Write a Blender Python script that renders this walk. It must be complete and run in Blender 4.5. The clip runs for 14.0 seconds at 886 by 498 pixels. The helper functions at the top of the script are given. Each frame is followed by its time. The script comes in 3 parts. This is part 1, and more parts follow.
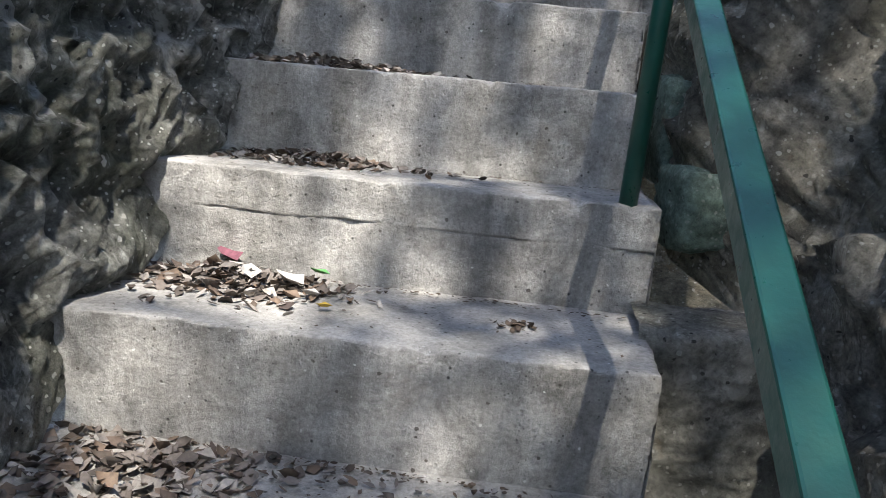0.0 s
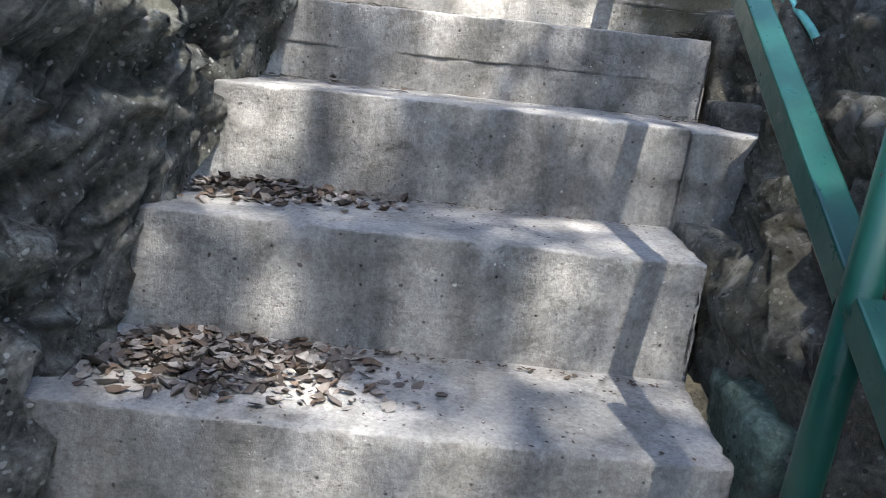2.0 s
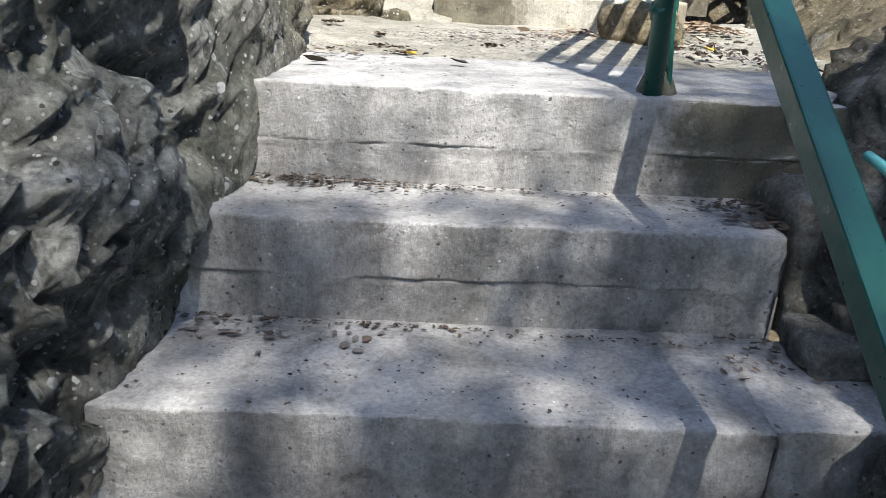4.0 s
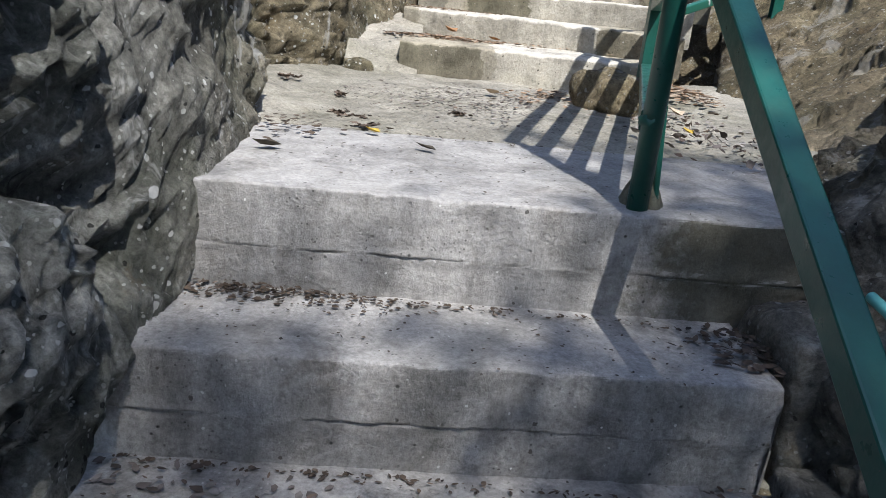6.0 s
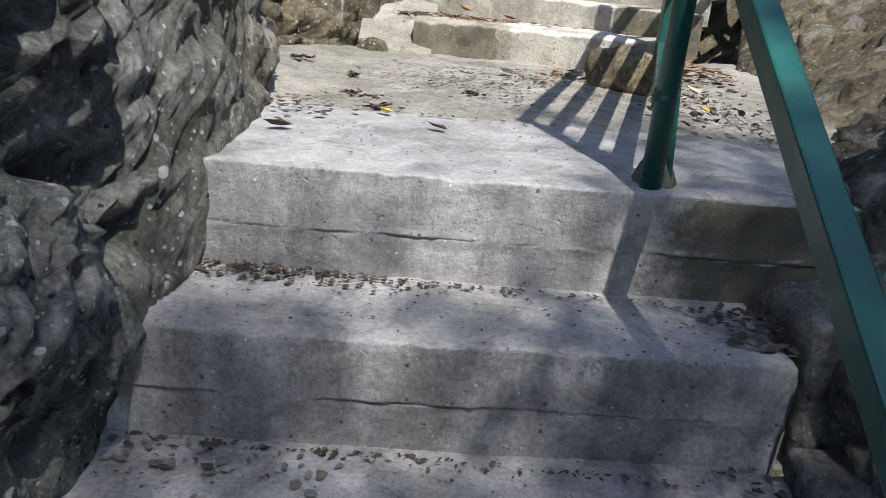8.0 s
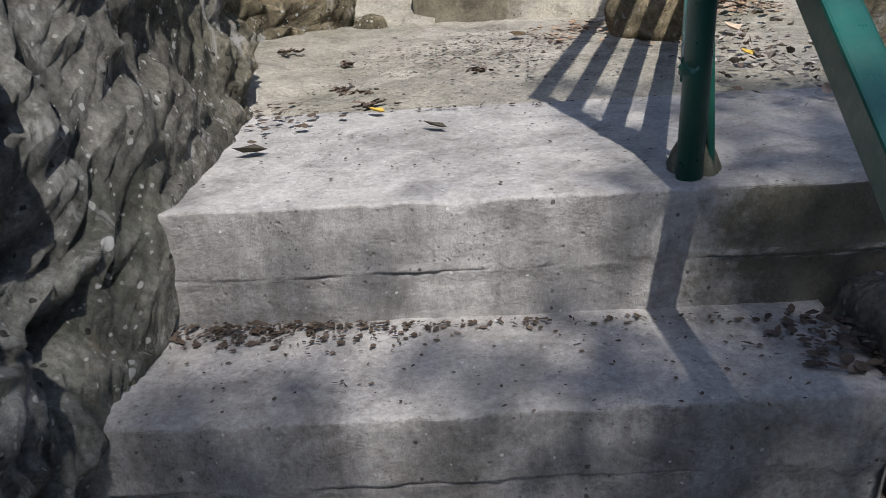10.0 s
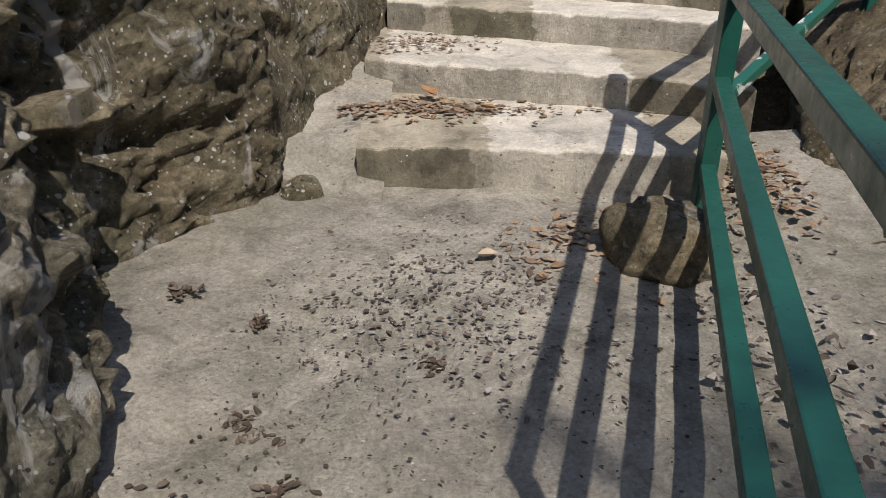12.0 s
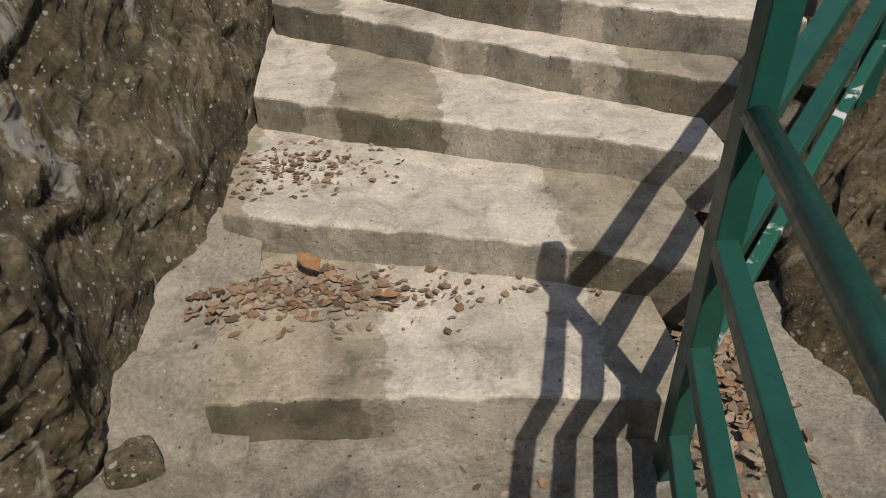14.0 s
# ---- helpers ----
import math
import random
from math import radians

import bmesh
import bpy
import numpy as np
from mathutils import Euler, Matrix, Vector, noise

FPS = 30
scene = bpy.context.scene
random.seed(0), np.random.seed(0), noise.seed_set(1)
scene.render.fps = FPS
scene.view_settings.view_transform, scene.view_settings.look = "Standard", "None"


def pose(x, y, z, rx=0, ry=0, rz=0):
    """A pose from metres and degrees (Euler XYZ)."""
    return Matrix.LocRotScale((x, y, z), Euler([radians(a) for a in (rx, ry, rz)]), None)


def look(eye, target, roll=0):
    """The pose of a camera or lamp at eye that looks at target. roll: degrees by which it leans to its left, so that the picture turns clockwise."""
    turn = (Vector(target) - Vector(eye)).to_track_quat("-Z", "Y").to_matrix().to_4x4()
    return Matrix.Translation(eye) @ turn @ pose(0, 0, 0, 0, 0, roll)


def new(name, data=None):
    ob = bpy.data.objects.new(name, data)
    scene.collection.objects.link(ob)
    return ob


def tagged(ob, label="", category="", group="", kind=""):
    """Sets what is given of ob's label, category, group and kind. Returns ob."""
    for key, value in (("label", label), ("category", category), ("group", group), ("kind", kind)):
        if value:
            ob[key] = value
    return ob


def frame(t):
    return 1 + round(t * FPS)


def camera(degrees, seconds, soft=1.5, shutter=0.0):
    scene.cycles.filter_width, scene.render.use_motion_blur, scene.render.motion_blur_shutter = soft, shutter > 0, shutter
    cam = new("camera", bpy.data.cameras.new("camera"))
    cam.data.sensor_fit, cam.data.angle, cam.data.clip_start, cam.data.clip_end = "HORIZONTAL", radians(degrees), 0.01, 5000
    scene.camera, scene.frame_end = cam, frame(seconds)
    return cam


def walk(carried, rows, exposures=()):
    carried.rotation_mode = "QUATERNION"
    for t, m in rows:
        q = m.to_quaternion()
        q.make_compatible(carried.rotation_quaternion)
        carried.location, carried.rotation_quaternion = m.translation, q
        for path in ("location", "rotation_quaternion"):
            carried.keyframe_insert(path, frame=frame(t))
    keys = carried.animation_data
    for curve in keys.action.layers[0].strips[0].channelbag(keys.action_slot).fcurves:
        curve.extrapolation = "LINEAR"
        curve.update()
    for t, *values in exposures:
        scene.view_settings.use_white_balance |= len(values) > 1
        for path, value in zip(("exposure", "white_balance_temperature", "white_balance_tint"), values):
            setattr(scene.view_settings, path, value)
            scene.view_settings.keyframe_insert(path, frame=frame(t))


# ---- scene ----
cam = camera(60.0, 14.0, soft=0.55)
PATH = [
    (0, (0.813, -1.202, -0.944), (0.589, 0.747, -1.333), 5.3),
    (0.5, (0.679, -0.988, -0.814), (0.353, 0.929, -1.28), 7.6),
    (1, (0.67, -0.769, -0.643), (0.525, 1.167, -1.12), 9.1),
    (1.5, (0.685, -0.501, -0.437), (0.576, 1.443, -0.897), 8.1),
    (2, (0.604, -0.266, -0.309), (0.553, 1.67, -0.809), 6.1),
    (2.5, (0.562, -0.11, -0.103), (0.656, 1.775, -0.764), 5.0),
    (3, (0.662, 0.093, 0.018), (0.682, 2.019, -0.519), 3.1),
    (3.5, (0.694, 0.252, 0.208), (0.604, 2.14, -0.446), 1.2),
    (4, (0.58, 0.453, 0.225), (0.527, 2.334, -0.451), 2.8),
    (4.2, (0.537, 0.556, 0.296), (0.552, 2.403, -0.47), 3.7),
    (6.3, (0.55, 0.69, 0.372), (0.607, 2.586, -0.261), 6.1),
    (6.5, (0.555, 0.691, 0.371), (0.589, 2.584, -0.272), 5.9),
    (7, (0.557, 0.692, 0.368), (0.586, 2.577, -0.299), 5.8),
    (7.5, (0.56, 0.693, 0.367), (0.572, 2.574, -0.311), 5.6),
    (7.7, (0.561, 0.693, 0.367), (0.572, 2.573, -0.316), 5.6),
    (9.8, (0.62, 0.885, 0.346), (0.634, 2.745, -0.389), -3.3),
    (10, (0.64, 0.959, 0.415), (0.524, 2.785, -0.393), -3.4),
    (10.5, (0.641, 1.154, 0.502), (0.489, 2.969, -0.326), -0.4),
    (11, (0.641, 1.349, 0.716), (0.669, 3.127, -0.199), 1.5),
    (11.5, (0.682, 1.581, 0.821), (0.747, 3.377, -0.058), 3.4),
    (12, (0.655, 1.825, 0.94), (0.648, 3.595, 0.011), -0.5),
    (12.5, (0.641, 2.027, 1.141), (0.787, 3.698, 0.052), 0.3),
    (13, (0.761, 2.248, 1.18), (1.038, 3.938, 0.148), 1.6),
    (13.5, (0.802, 2.438, 1.306), (0.968, 4.156, 0.295), -2.7),
    (14, (0.804, 2.779, 1.381), (0.952, 4.403, 0.223), -0.7),
]
# ---- light levels ----
SKY, SUN = 0.15, 4.5
walk(cam, [(t, look(eye, target, roll)) for t, eye, target, roll in PATH],
     [(0, 1.55, 6450, 10), (1, 1.35, 6350, 10), (2, 1.9, 6350, 10), (3.5, 1.45, 6200, 10), (6.5, 0.65, 5950, 12), (7.5, 0.7, 5950, 12), (10, 0.4, 6150, 14), (11.5, 0.1, 6300, 16), (12.5, -0.15, 6800, 15), (14, -0.42, 7050, 15)])

# ---- world, sun ----
SUN_TO = Vector((-0.195, 0.66, -1.0)).normalized()      # the way the sunlight travels
world = bpy.data.worlds.new("sky")
scene.world = world
world.use_nodes = True
wt = world.node_tree
sky = wt.nodes.new("ShaderNodeTexSky")
sky.sky_type, sky.sun_disc = "NISHITA", False
sky.sun_elevation = math.asin(-SUN_TO.z)
sky.sun_rotation = math.atan2(-SUN_TO.x, -SUN_TO.y)
wt.links.new(sky.outputs[0], wt.nodes["Background"].inputs[0])
wt.nodes["Background"].inputs[1].default_value = SKY
lamp = bpy.data.lights.new("sun", "SUN")
lamp.energy, lamp.angle, lamp.color = SUN, radians(0.53), (1.0, 0.95, 0.86)
sun = new("sun", lamp)
sun.rotation_euler = SUN_TO.to_track_quat("-Z", "Y").to_euler()
sun.location = (3, -6, 12)


# ---- materials ----
def material(name, rough=0.9, metal=0.0, spec=0.3):
    m = bpy.data.materials.new(name)
    m.use_nodes = True
    b = m.node_tree.nodes["Principled BSDF"]
    b.inputs["Roughness"].default_value, b.inputs["Metallic"].default_value = rough, metal
    b.inputs["Specular IOR Level"].default_value = spec
    return m, m.node_tree, b


def node(t, kind, **kw):
    n = t.nodes.new(kind)
    for k, v in kw.items():
        n.inputs[k.replace("_", " ")].default_value = v
    return n


def coords(t, scale=1.0):
    c = t.nodes.new("ShaderNodeNewGeometry")
    mp = t.nodes.new("ShaderNodeMapping")
    mp.inputs["Scale"].default_value = scale if isinstance(scale, tuple) else (scale,) * 3
    t.links.new(c.outputs["Position"], mp.inputs[0])
    return mp.outputs[0]


def noise_out(t, scale, detail=6.0, rough=0.6, vec=None, dist=0.0):
    n = node(t, "ShaderNodeTexNoise", Scale=scale, Detail=detail, Roughness=rough, Distortion=dist)
    t.links.new(vec or coords(t), n.inputs["Vector"])
    return n.outputs["Fac"]


def ramp(t, src, *stops):
    r = t.nodes.new("ShaderNodeValToRGB")
    e = r.color_ramp.elements
    while len(e) < len(stops):
        e.new(0.5)
    for s, (pos, col) in zip(e, stops):
        s.position = pos
        s.color = (*col, 1) if len(col) == 3 else col
    t.links.new(src, r.inputs[0])
    return r.outputs[0]


def grey(v):
    return (v, v, v)


def mix(t, fac, a, b, mode="MIX"):
    n = t.nodes.new("ShaderNodeMix")
    n.data_type, n.blend_type = "RGBA", mode
    for sock, v in ((0, fac), (6, a), (7, b)):
        if isinstance(v, (int, float)):
            n.inputs[sock].default_value = v
        elif isinstance(v, tuple):
            n.inputs[sock].default_value = (*v, 1)
        else:
            t.links.new(v, n.inputs[sock])
    return n.outputs[2]


def bump(t, bsdf, *layers):
    prev = None
    for src, strength, dist in layers:
        b = node(t, "ShaderNodeBump", Strength=strength, Distance=dist)
        t.links.new(src, b.inputs["Height"])
        if prev:
            t.links.new(prev, b.inputs["Normal"])
        prev = b.outputs[0]
    t.links.new(prev, bsdf.inputs["Normal"])


def voronoi(t, scale, vec=None, feature="F1", rand=1.0):
    v = node(t, "ShaderNodeTexVoronoi", Scale=scale, Randomness=rand)
    v.feature = feature
    t.links.new(vec or coords(t), v.inputs["Vector"])
    return v.outputs["Distance"]


def weathered(t, warm, moss, streak, grit=0.2):
    """Colour and relief of weathered cast concrete: clouds, stains, rain streaks, pits and grit."""
    base = ramp(t, noise_out(t, 2.6, 9, 0.68), (0.28, tuple(c * 0.62 for c in warm)), (0.5, warm), (0.75, tuple(min(1, c * 1.25) for c in warm)))
    blot = ramp(t, noise_out(t, 8, 8, 0.68, dist=0.8), (0.3, grey(0.55)), (0.5, grey(1.0)), (0.7, grey(1.22)))
    col = mix(t, 1.0, base, blot, "MULTIPLY")
    fine = ramp(t, noise_out(t, 95, 7, 0.78), (0.33, grey(1 - 1.6 * grit)), (0.5, grey(1.0)), (0.67, grey(1 + 1.5 * grit)))
    col = mix(t, 1.0, col, fine, "MULTIPLY")
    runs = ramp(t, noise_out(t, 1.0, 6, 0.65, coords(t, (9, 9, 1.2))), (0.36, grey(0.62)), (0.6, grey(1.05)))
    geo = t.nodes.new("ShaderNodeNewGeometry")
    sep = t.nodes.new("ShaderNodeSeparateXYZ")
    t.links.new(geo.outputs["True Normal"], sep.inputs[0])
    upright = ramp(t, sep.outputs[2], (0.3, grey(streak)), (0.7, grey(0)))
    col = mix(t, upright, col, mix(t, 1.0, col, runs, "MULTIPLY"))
    pits = ramp(t, voronoi(t, 30), (0.05, grey(0.2)), (0.13, grey(1)))
    keep = ramp(t, noise_out(t, 9, 5, 0.7), (0.48, grey(0)), (0.56, grey(0.95)))
    col = mix(t, keep, col, mix(t, 1.0, col, pits, "MULTIPLY"))
    crumbs = ramp(t, voronoi(t, 75), (0.1, grey(0.35)), (0.2, grey(1)))
    keep2 = ramp(t, noise_out(t, 7, 6, 0.7), (0.5, grey(0)), (0.6, grey(0.9)))
    col = mix(t, keep2, col, mix(t, 1.0, col, crumbs, "MULTIPLY"))
    light = ramp(t, voronoi(t, 48), (0.07, grey(1)), (0.13, grey(0)))
    keep3 = ramp(t, noise_out(t, 5, 4), (0.52, grey(0)), (0.62, grey(0.45)))
    col = mix(t, mix(t, 1.0, light, keep3, "MULTIPLY"), col, (0.6, 0.59, 0.56))
    col = mix(t, mix(t, 1.0, flecks(t, 40, 0.17, 0.07), (0.8, 0.8, 0.8), "MULTIPLY"), col, (0.07, 0.06, 0.05))
    col = mix(t, mix(t, 1.0, flecks(t, 55, 0.17, 0.06), (0.7, 0.7, 0.7), "MULTIPLY"), col, (0.66, 0.65, 0.62))
    dirt = ramp(t, noise_out(t, 3.7, 9, 0.75, dist=0.9), (0.56, grey(0)), (0.68, grey(0.55)))
    col = mix(t, dirt, col, mix(t, 1.0, col, (0.5, 0.45, 0.4), "MULTIPLY"))
    green = ramp(t, noise_out(t, 2.1, 8, 0.72, dist=0.6), (0.46, grey(0)), (0.7, grey(moss)))
    col = mix(t, green, col, mix(t, 1.0, (0.1, 0.1, 0.058), fine, "MULTIPLY"))
    return col, upright, pits, fine


def concrete(name, warm, moss, streak=1.0, rough=1.0, grit=0.2):
    m, t, b = material(name, 0.92)
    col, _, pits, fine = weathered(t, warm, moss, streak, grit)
    t.links.new(col, b.inputs["Base Color"])
    scratch = ramp(t, noise_out(t, 34, 4, 0.62, dist=1.6), (0.55, grey(1)), (0.63, grey(0)))
    where = ramp(t, noise_out(t, 5.5, 5, 0.65), (0.5, grey(1)), (0.6, grey(0)))
    marks = mix(t, where, scratch, (1, 1, 1))
    bump(t, b, (noise_out(t, 9, 10, 0.72), 0.6 * rough, 0.02), (marks, 0.5, 0.006), (pits, 0.5, 0.008), (fine, 0.4 * rough, 0.003))
    return m


def moss_shaded(name, warm, at, reach):
    """Step concrete, one dark riser patch of uneven outline: moss stain plus painted shade."""
    m, t, b = material(name, 0.92)
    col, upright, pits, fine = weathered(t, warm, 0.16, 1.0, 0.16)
    geo = t.nodes.new("ShaderNodeNewGeometry")
    mp = t.nodes.new("ShaderNodeMapping")
    mp.vector_type = "POINT"
    mp.inputs["Location"].default_value = [-a / r for a, r in zip(at, reach)]
    mp.inputs["Scale"].default_value = [1 / r for r in reach]
    t.links.new(geo.outputs["Position"], mp.inputs[0])
    far = t.nodes.new("ShaderNodeVectorMath")
    far.operation = "LENGTH"
    t.links.new(mp.outputs[0], far.inputs[0])
    wob = node(t, "ShaderNodeMath")
    wob.operation = "MULTIPLY_ADD"
    t.links.new(noise_out(t, 13, 8, 0.7), wob.inputs[0])
    wob.inputs[1].default_value = 0.9
    t.links.new(far.outputs["Value"], wob.inputs[2])
    # moss and the shade of post and tree, both put into the colour
    moss_shade = mix(t, 1.0, ramp(t, wob.outputs[0], (0.0, grey(0.9)), (0.86, grey(0.85)), (1.0, grey(0))), upright, "MULTIPLY")
    col = mix(t, moss_shade, col, mix(t, 1.0, (0.085, 0.08, 0.055), fine, "MULTIPLY"))
    t.links.new(col, b.inputs["Base Color"])
    bump(t, b, (noise_out(t, 9, 10, 0.72), 0.8, 0.02), (pits, 0.5, 0.008), (fine, 0.5, 0.003))
    return m


def patched(name, treads, risers):
    """Old step concrete mended in patches: tones along x for the tread and the riser."""
    m, t, b = material(name, 0.92)
    tones = {}
    # the near-black tone goes on risers only, the pale one on treads
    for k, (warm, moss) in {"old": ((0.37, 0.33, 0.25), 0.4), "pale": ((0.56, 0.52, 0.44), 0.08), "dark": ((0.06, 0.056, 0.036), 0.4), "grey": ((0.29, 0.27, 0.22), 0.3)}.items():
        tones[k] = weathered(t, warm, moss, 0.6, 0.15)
    geo = t.nodes.new("ShaderNodeNewGeometry")
    sep = t.nodes.new("ShaderNodeSeparateXYZ")
    t.links.new(geo.outputs["Position"], sep.inputs[0])
    wob = node(t, "ShaderNodeMath")
    wob.operation = "MULTIPLY_ADD"
    t.links.new(noise_out(t, 11, 7, 0.65), wob.inputs[0])
    wob.inputs[1].default_value = 0.16
    t.links.new(sep.outputs[0], wob.inputs[2])

    def along(spans):
        col = tones[spans[0][1]][0]
        for x, k in spans[1:]:
            r = node(t, "ShaderNodeMapRange")
            r.inputs[1].default_value, r.inputs[2].default_value = x + 0.075, x + 0.085
            t.links.new(wob.outputs[0], r.inputs[0])
            col = mix(t, r.outputs[0], col, tones[k][0])
        return col

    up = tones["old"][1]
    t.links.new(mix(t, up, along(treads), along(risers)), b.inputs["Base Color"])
    bump(t, b, (noise_out(t, 11, 9, 0.72), 0.7, 0.02), (tones["old"][2], 0.5, 0.006), (tones["old"][3], 0.5, 0.003))
    return m


def flecks(t, scale, radius, share):
    v = node(t, "ShaderNodeTexVoronoi", Scale=scale)
    wob = node(t, "ShaderNodeTexNoise", Scale=scale * 1.6, Detail=3.0)
    c = coords(t)
    t.links.new(c, wob.inputs["Vector"])
    add = t.nodes.new("ShaderNodeVectorMath")
    add.operation = "MULTIPLY_ADD"
    t.links.new(wob.outputs["Color"], add.inputs[0])
    add.inputs[1].default_value = (0.5 / scale,) * 3
    t.links.new(c, add.inputs[2])
    t.links.new(add.outputs[0], v.inputs["Vector"])
    dot = ramp(t, v.outputs["Distance"], (radius * 0.8, grey(1)), (radius, grey(0)))
    sep = t.nodes.new("ShaderNodeSeparateColor")
    t.links.new(v.outputs["Color"], sep.inputs[0])
    pick = ramp(t, sep.outputs[0], (share, grey(1)), (share + 0.01, grey(0)))
    return mix(t, 1.0, dot, pick, "MULTIPLY")


def rock(name, dark, mid, pale, lichen, moss, green=(0.085, 0.088, 0.042), earthy=0.8):
    """Pitted limestone: dark weathering, pale fresh faces, white lichen dots, a film of moss."""
    m, t, b = material(name, 0.93)
    col = ramp(t, noise_out(t, 4.5, 12, 0.74, dist=0.7), (0.32, dark), (0.5, mid), (0.68, pale))
    fine = ramp(t, noise_out(t, 60, 8, 0.8), (0.32, grey(0.35)), (0.68, grey(1.6)))
    col = mix(t, 1.0, col, fine, "MULTIPLY")
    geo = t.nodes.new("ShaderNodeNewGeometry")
    # cavity shade painted into the colour: pointiness darkens hollows, brightens ridges
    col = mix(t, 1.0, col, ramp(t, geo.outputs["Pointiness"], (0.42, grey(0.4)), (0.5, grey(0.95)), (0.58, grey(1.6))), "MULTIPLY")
    sep = t.nodes.new("ShaderNodeSeparateXYZ")
    t.links.new(geo.outputs["Position"], sep.inputs[0])
    along = node(t, "ShaderNodeMapRange")
    along.inputs[1].default_value, along.inputs[2].default_value, along.inputs[4].default_value = 1.9, 3.3, earthy
    t.links.new(sep.outputs[1], along.inputs[0])
    col = mix(t, along.outputs[0], col, mix(t, 1.0, col, (0.95, 0.78, 0.5), "MULTIPLY"))
    film = ramp(t, noise_out(t, 1.9, 8, 0.75), (0.46, grey(0)), (0.66, grey(moss)))
    col = mix(t, film, col, mix(t, 1.0, green, fine, "MULTIPLY"))
    rust = ramp(t, noise_out(t, 5.3, 6, 0.65), (0.62, grey(0)), (0.72, grey(0.45)))
    col = mix(t, rust, col, (0.2, 0.135, 0.06))
    wash = ramp(t, noise_out(t, 1.0, 7, 0.7, coords(t, (6, 6, 2.2)), 0.8), (0.565, grey(0)), (0.62, grey(lichen * 0.85)))
    col = mix(t, wash, col, (0.56, 0.55, 0.51))
    for scale, radius, share, tone in ((12, 0.13, 0.3, (0.8, 0.8, 0.76)), (30, 0.2, 0.4, (0.75, 0.75, 0.7)), (62, 0.24, 0.45, (0.62, 0.62, 0.57))):
        where = ramp(t, noise_out(t, 3.1 + scale * 0.05, 5, 0.65), (0.38, grey(0)), (0.5, grey(lichen)))
        col = mix(t, mix(t, 1.0, flecks(t, scale, radius, share), where, "MULTIPLY"), col, tone)
    black = flecks(t, 38, 0.2, 0.2)
    col = mix(t, mix(t, 1.0, black, (0.85, 0.85, 0.85), "MULTIPLY"), col, (0.02, 0.019, 0.016))
    t.links.new(col, b.inputs["Base Color"])
    dents = ramp(t, voronoi(t, 26), (0.1, grey(0)), (0.4, grey(1)))
    bump(t, b, (noise_out(t, 14, 13, 0.8, dist=0.3), 1.0, 0.06), (dents, 0.5, 0.012), (noise_out(t, 95, 6, 0.8), 0.9, 0.01))
    return m


def paint(name, colour, rough):
    """Gloss paint on steel, scuffed and faded, with small dark chips."""
    m, t, b = material(name, rough, 0.0, 0.5)
    tone = ramp(t, noise_out(t, 9, 6, 0.7), (0.3, tuple(c * 0.75 for c in colour)), (0.7, tuple(c * 1.2 for c in colour)))
    chips = ramp(t, noise_out(t, 38, 5, 0.7), (0.685, grey(0)), (0.72, grey(1)))
    col = mix(t, chips, tone, (0.05, 0.035, 0.028))
    t.links.new(col, b.inputs["Base Color"])
    t.links.new(ramp(t, noise_out(t, 30, 5, 0.7), (0.3, grey(rough * 0.7)), (0.7, grey(min(1, rough * 1.5)))), b.inputs["Roughness"])
    bump(t, b, (noise_out(t, 70, 4, 0.6), 0.25, 0.002), (chips, 0.4, 0.001))
    return m


def leafy(name, *tones):
    m, t, b = material(name, 0.75, 0, 0.35)
    g = t.nodes.new("ShaderNodeNewGeometry")
    stops = [(i / max(1, len(tones) - 1), c) for i, c in enumerate(tones)]
    r = ramp(t, g.outputs["Random Per Island"], *stops)
    v = ramp(t, noise_out(t, 90, 4, 0.6), (0.3, grey(0.7)), (0.7, grey(1.2)))
    t.links.new(mix(t, 1.0, r, v, "MULTIPLY"), b.inputs["Base Color"])
    return m


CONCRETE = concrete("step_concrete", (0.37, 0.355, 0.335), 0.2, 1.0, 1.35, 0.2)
CONCRETE_MOSS_SHADE = moss_shaded("moss_shade_step_concrete", (0.37, 0.355, 0.335), (1.28, 2.1, -0.1), (0.55, 0.5, 0.4))
CONCRETE_OLD = concrete("mossy_concrete", (0.34, 0.315, 0.26), 0.5, 1.0, 1.5, 0.2)
CONCRETE_DARK = concrete("dark_mossy_concrete", (0.17, 0.165, 0.125), 0.6)
EARTH = concrete("gritty_landing", (0.35, 0.325, 0.27), 0.6, 0.5, 1.7, 0.22)
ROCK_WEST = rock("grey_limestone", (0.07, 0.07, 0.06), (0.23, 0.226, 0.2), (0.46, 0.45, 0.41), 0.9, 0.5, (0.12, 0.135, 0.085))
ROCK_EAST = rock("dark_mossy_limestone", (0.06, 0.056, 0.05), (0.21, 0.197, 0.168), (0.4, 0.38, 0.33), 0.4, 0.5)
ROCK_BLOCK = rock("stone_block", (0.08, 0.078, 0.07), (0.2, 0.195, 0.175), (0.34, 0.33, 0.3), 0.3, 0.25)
PAINT = paint("green_paint", (0.010, 0.078, 0.058), 0.34)
LITTER = leafy("dead_leaves", (0.08, 0.064, 0.054), (0.2, 0.17, 0.15), (0.045, 0.036, 0.03), (0.15, 0.105, 0.075), (0.06, 0.045, 0.04), (0.36, 0.33, 0.3), (0.1, 0.08, 0.066))
LITTER_BROWN = leafy("brown_leaves", (0.2, 0.115, 0.06), (0.34, 0.23, 0.14), (0.08, 0.05, 0.032), (0.38, 0.3, 0.22), (0.15, 0.1, 0.07))
LITTER_DARK = leafy("rotted_leaves", (0.05, 0.035, 0.025), (0.09, 0.065, 0.045), (0.03, 0.022, 0.018), (0.16, 0.12, 0.09))
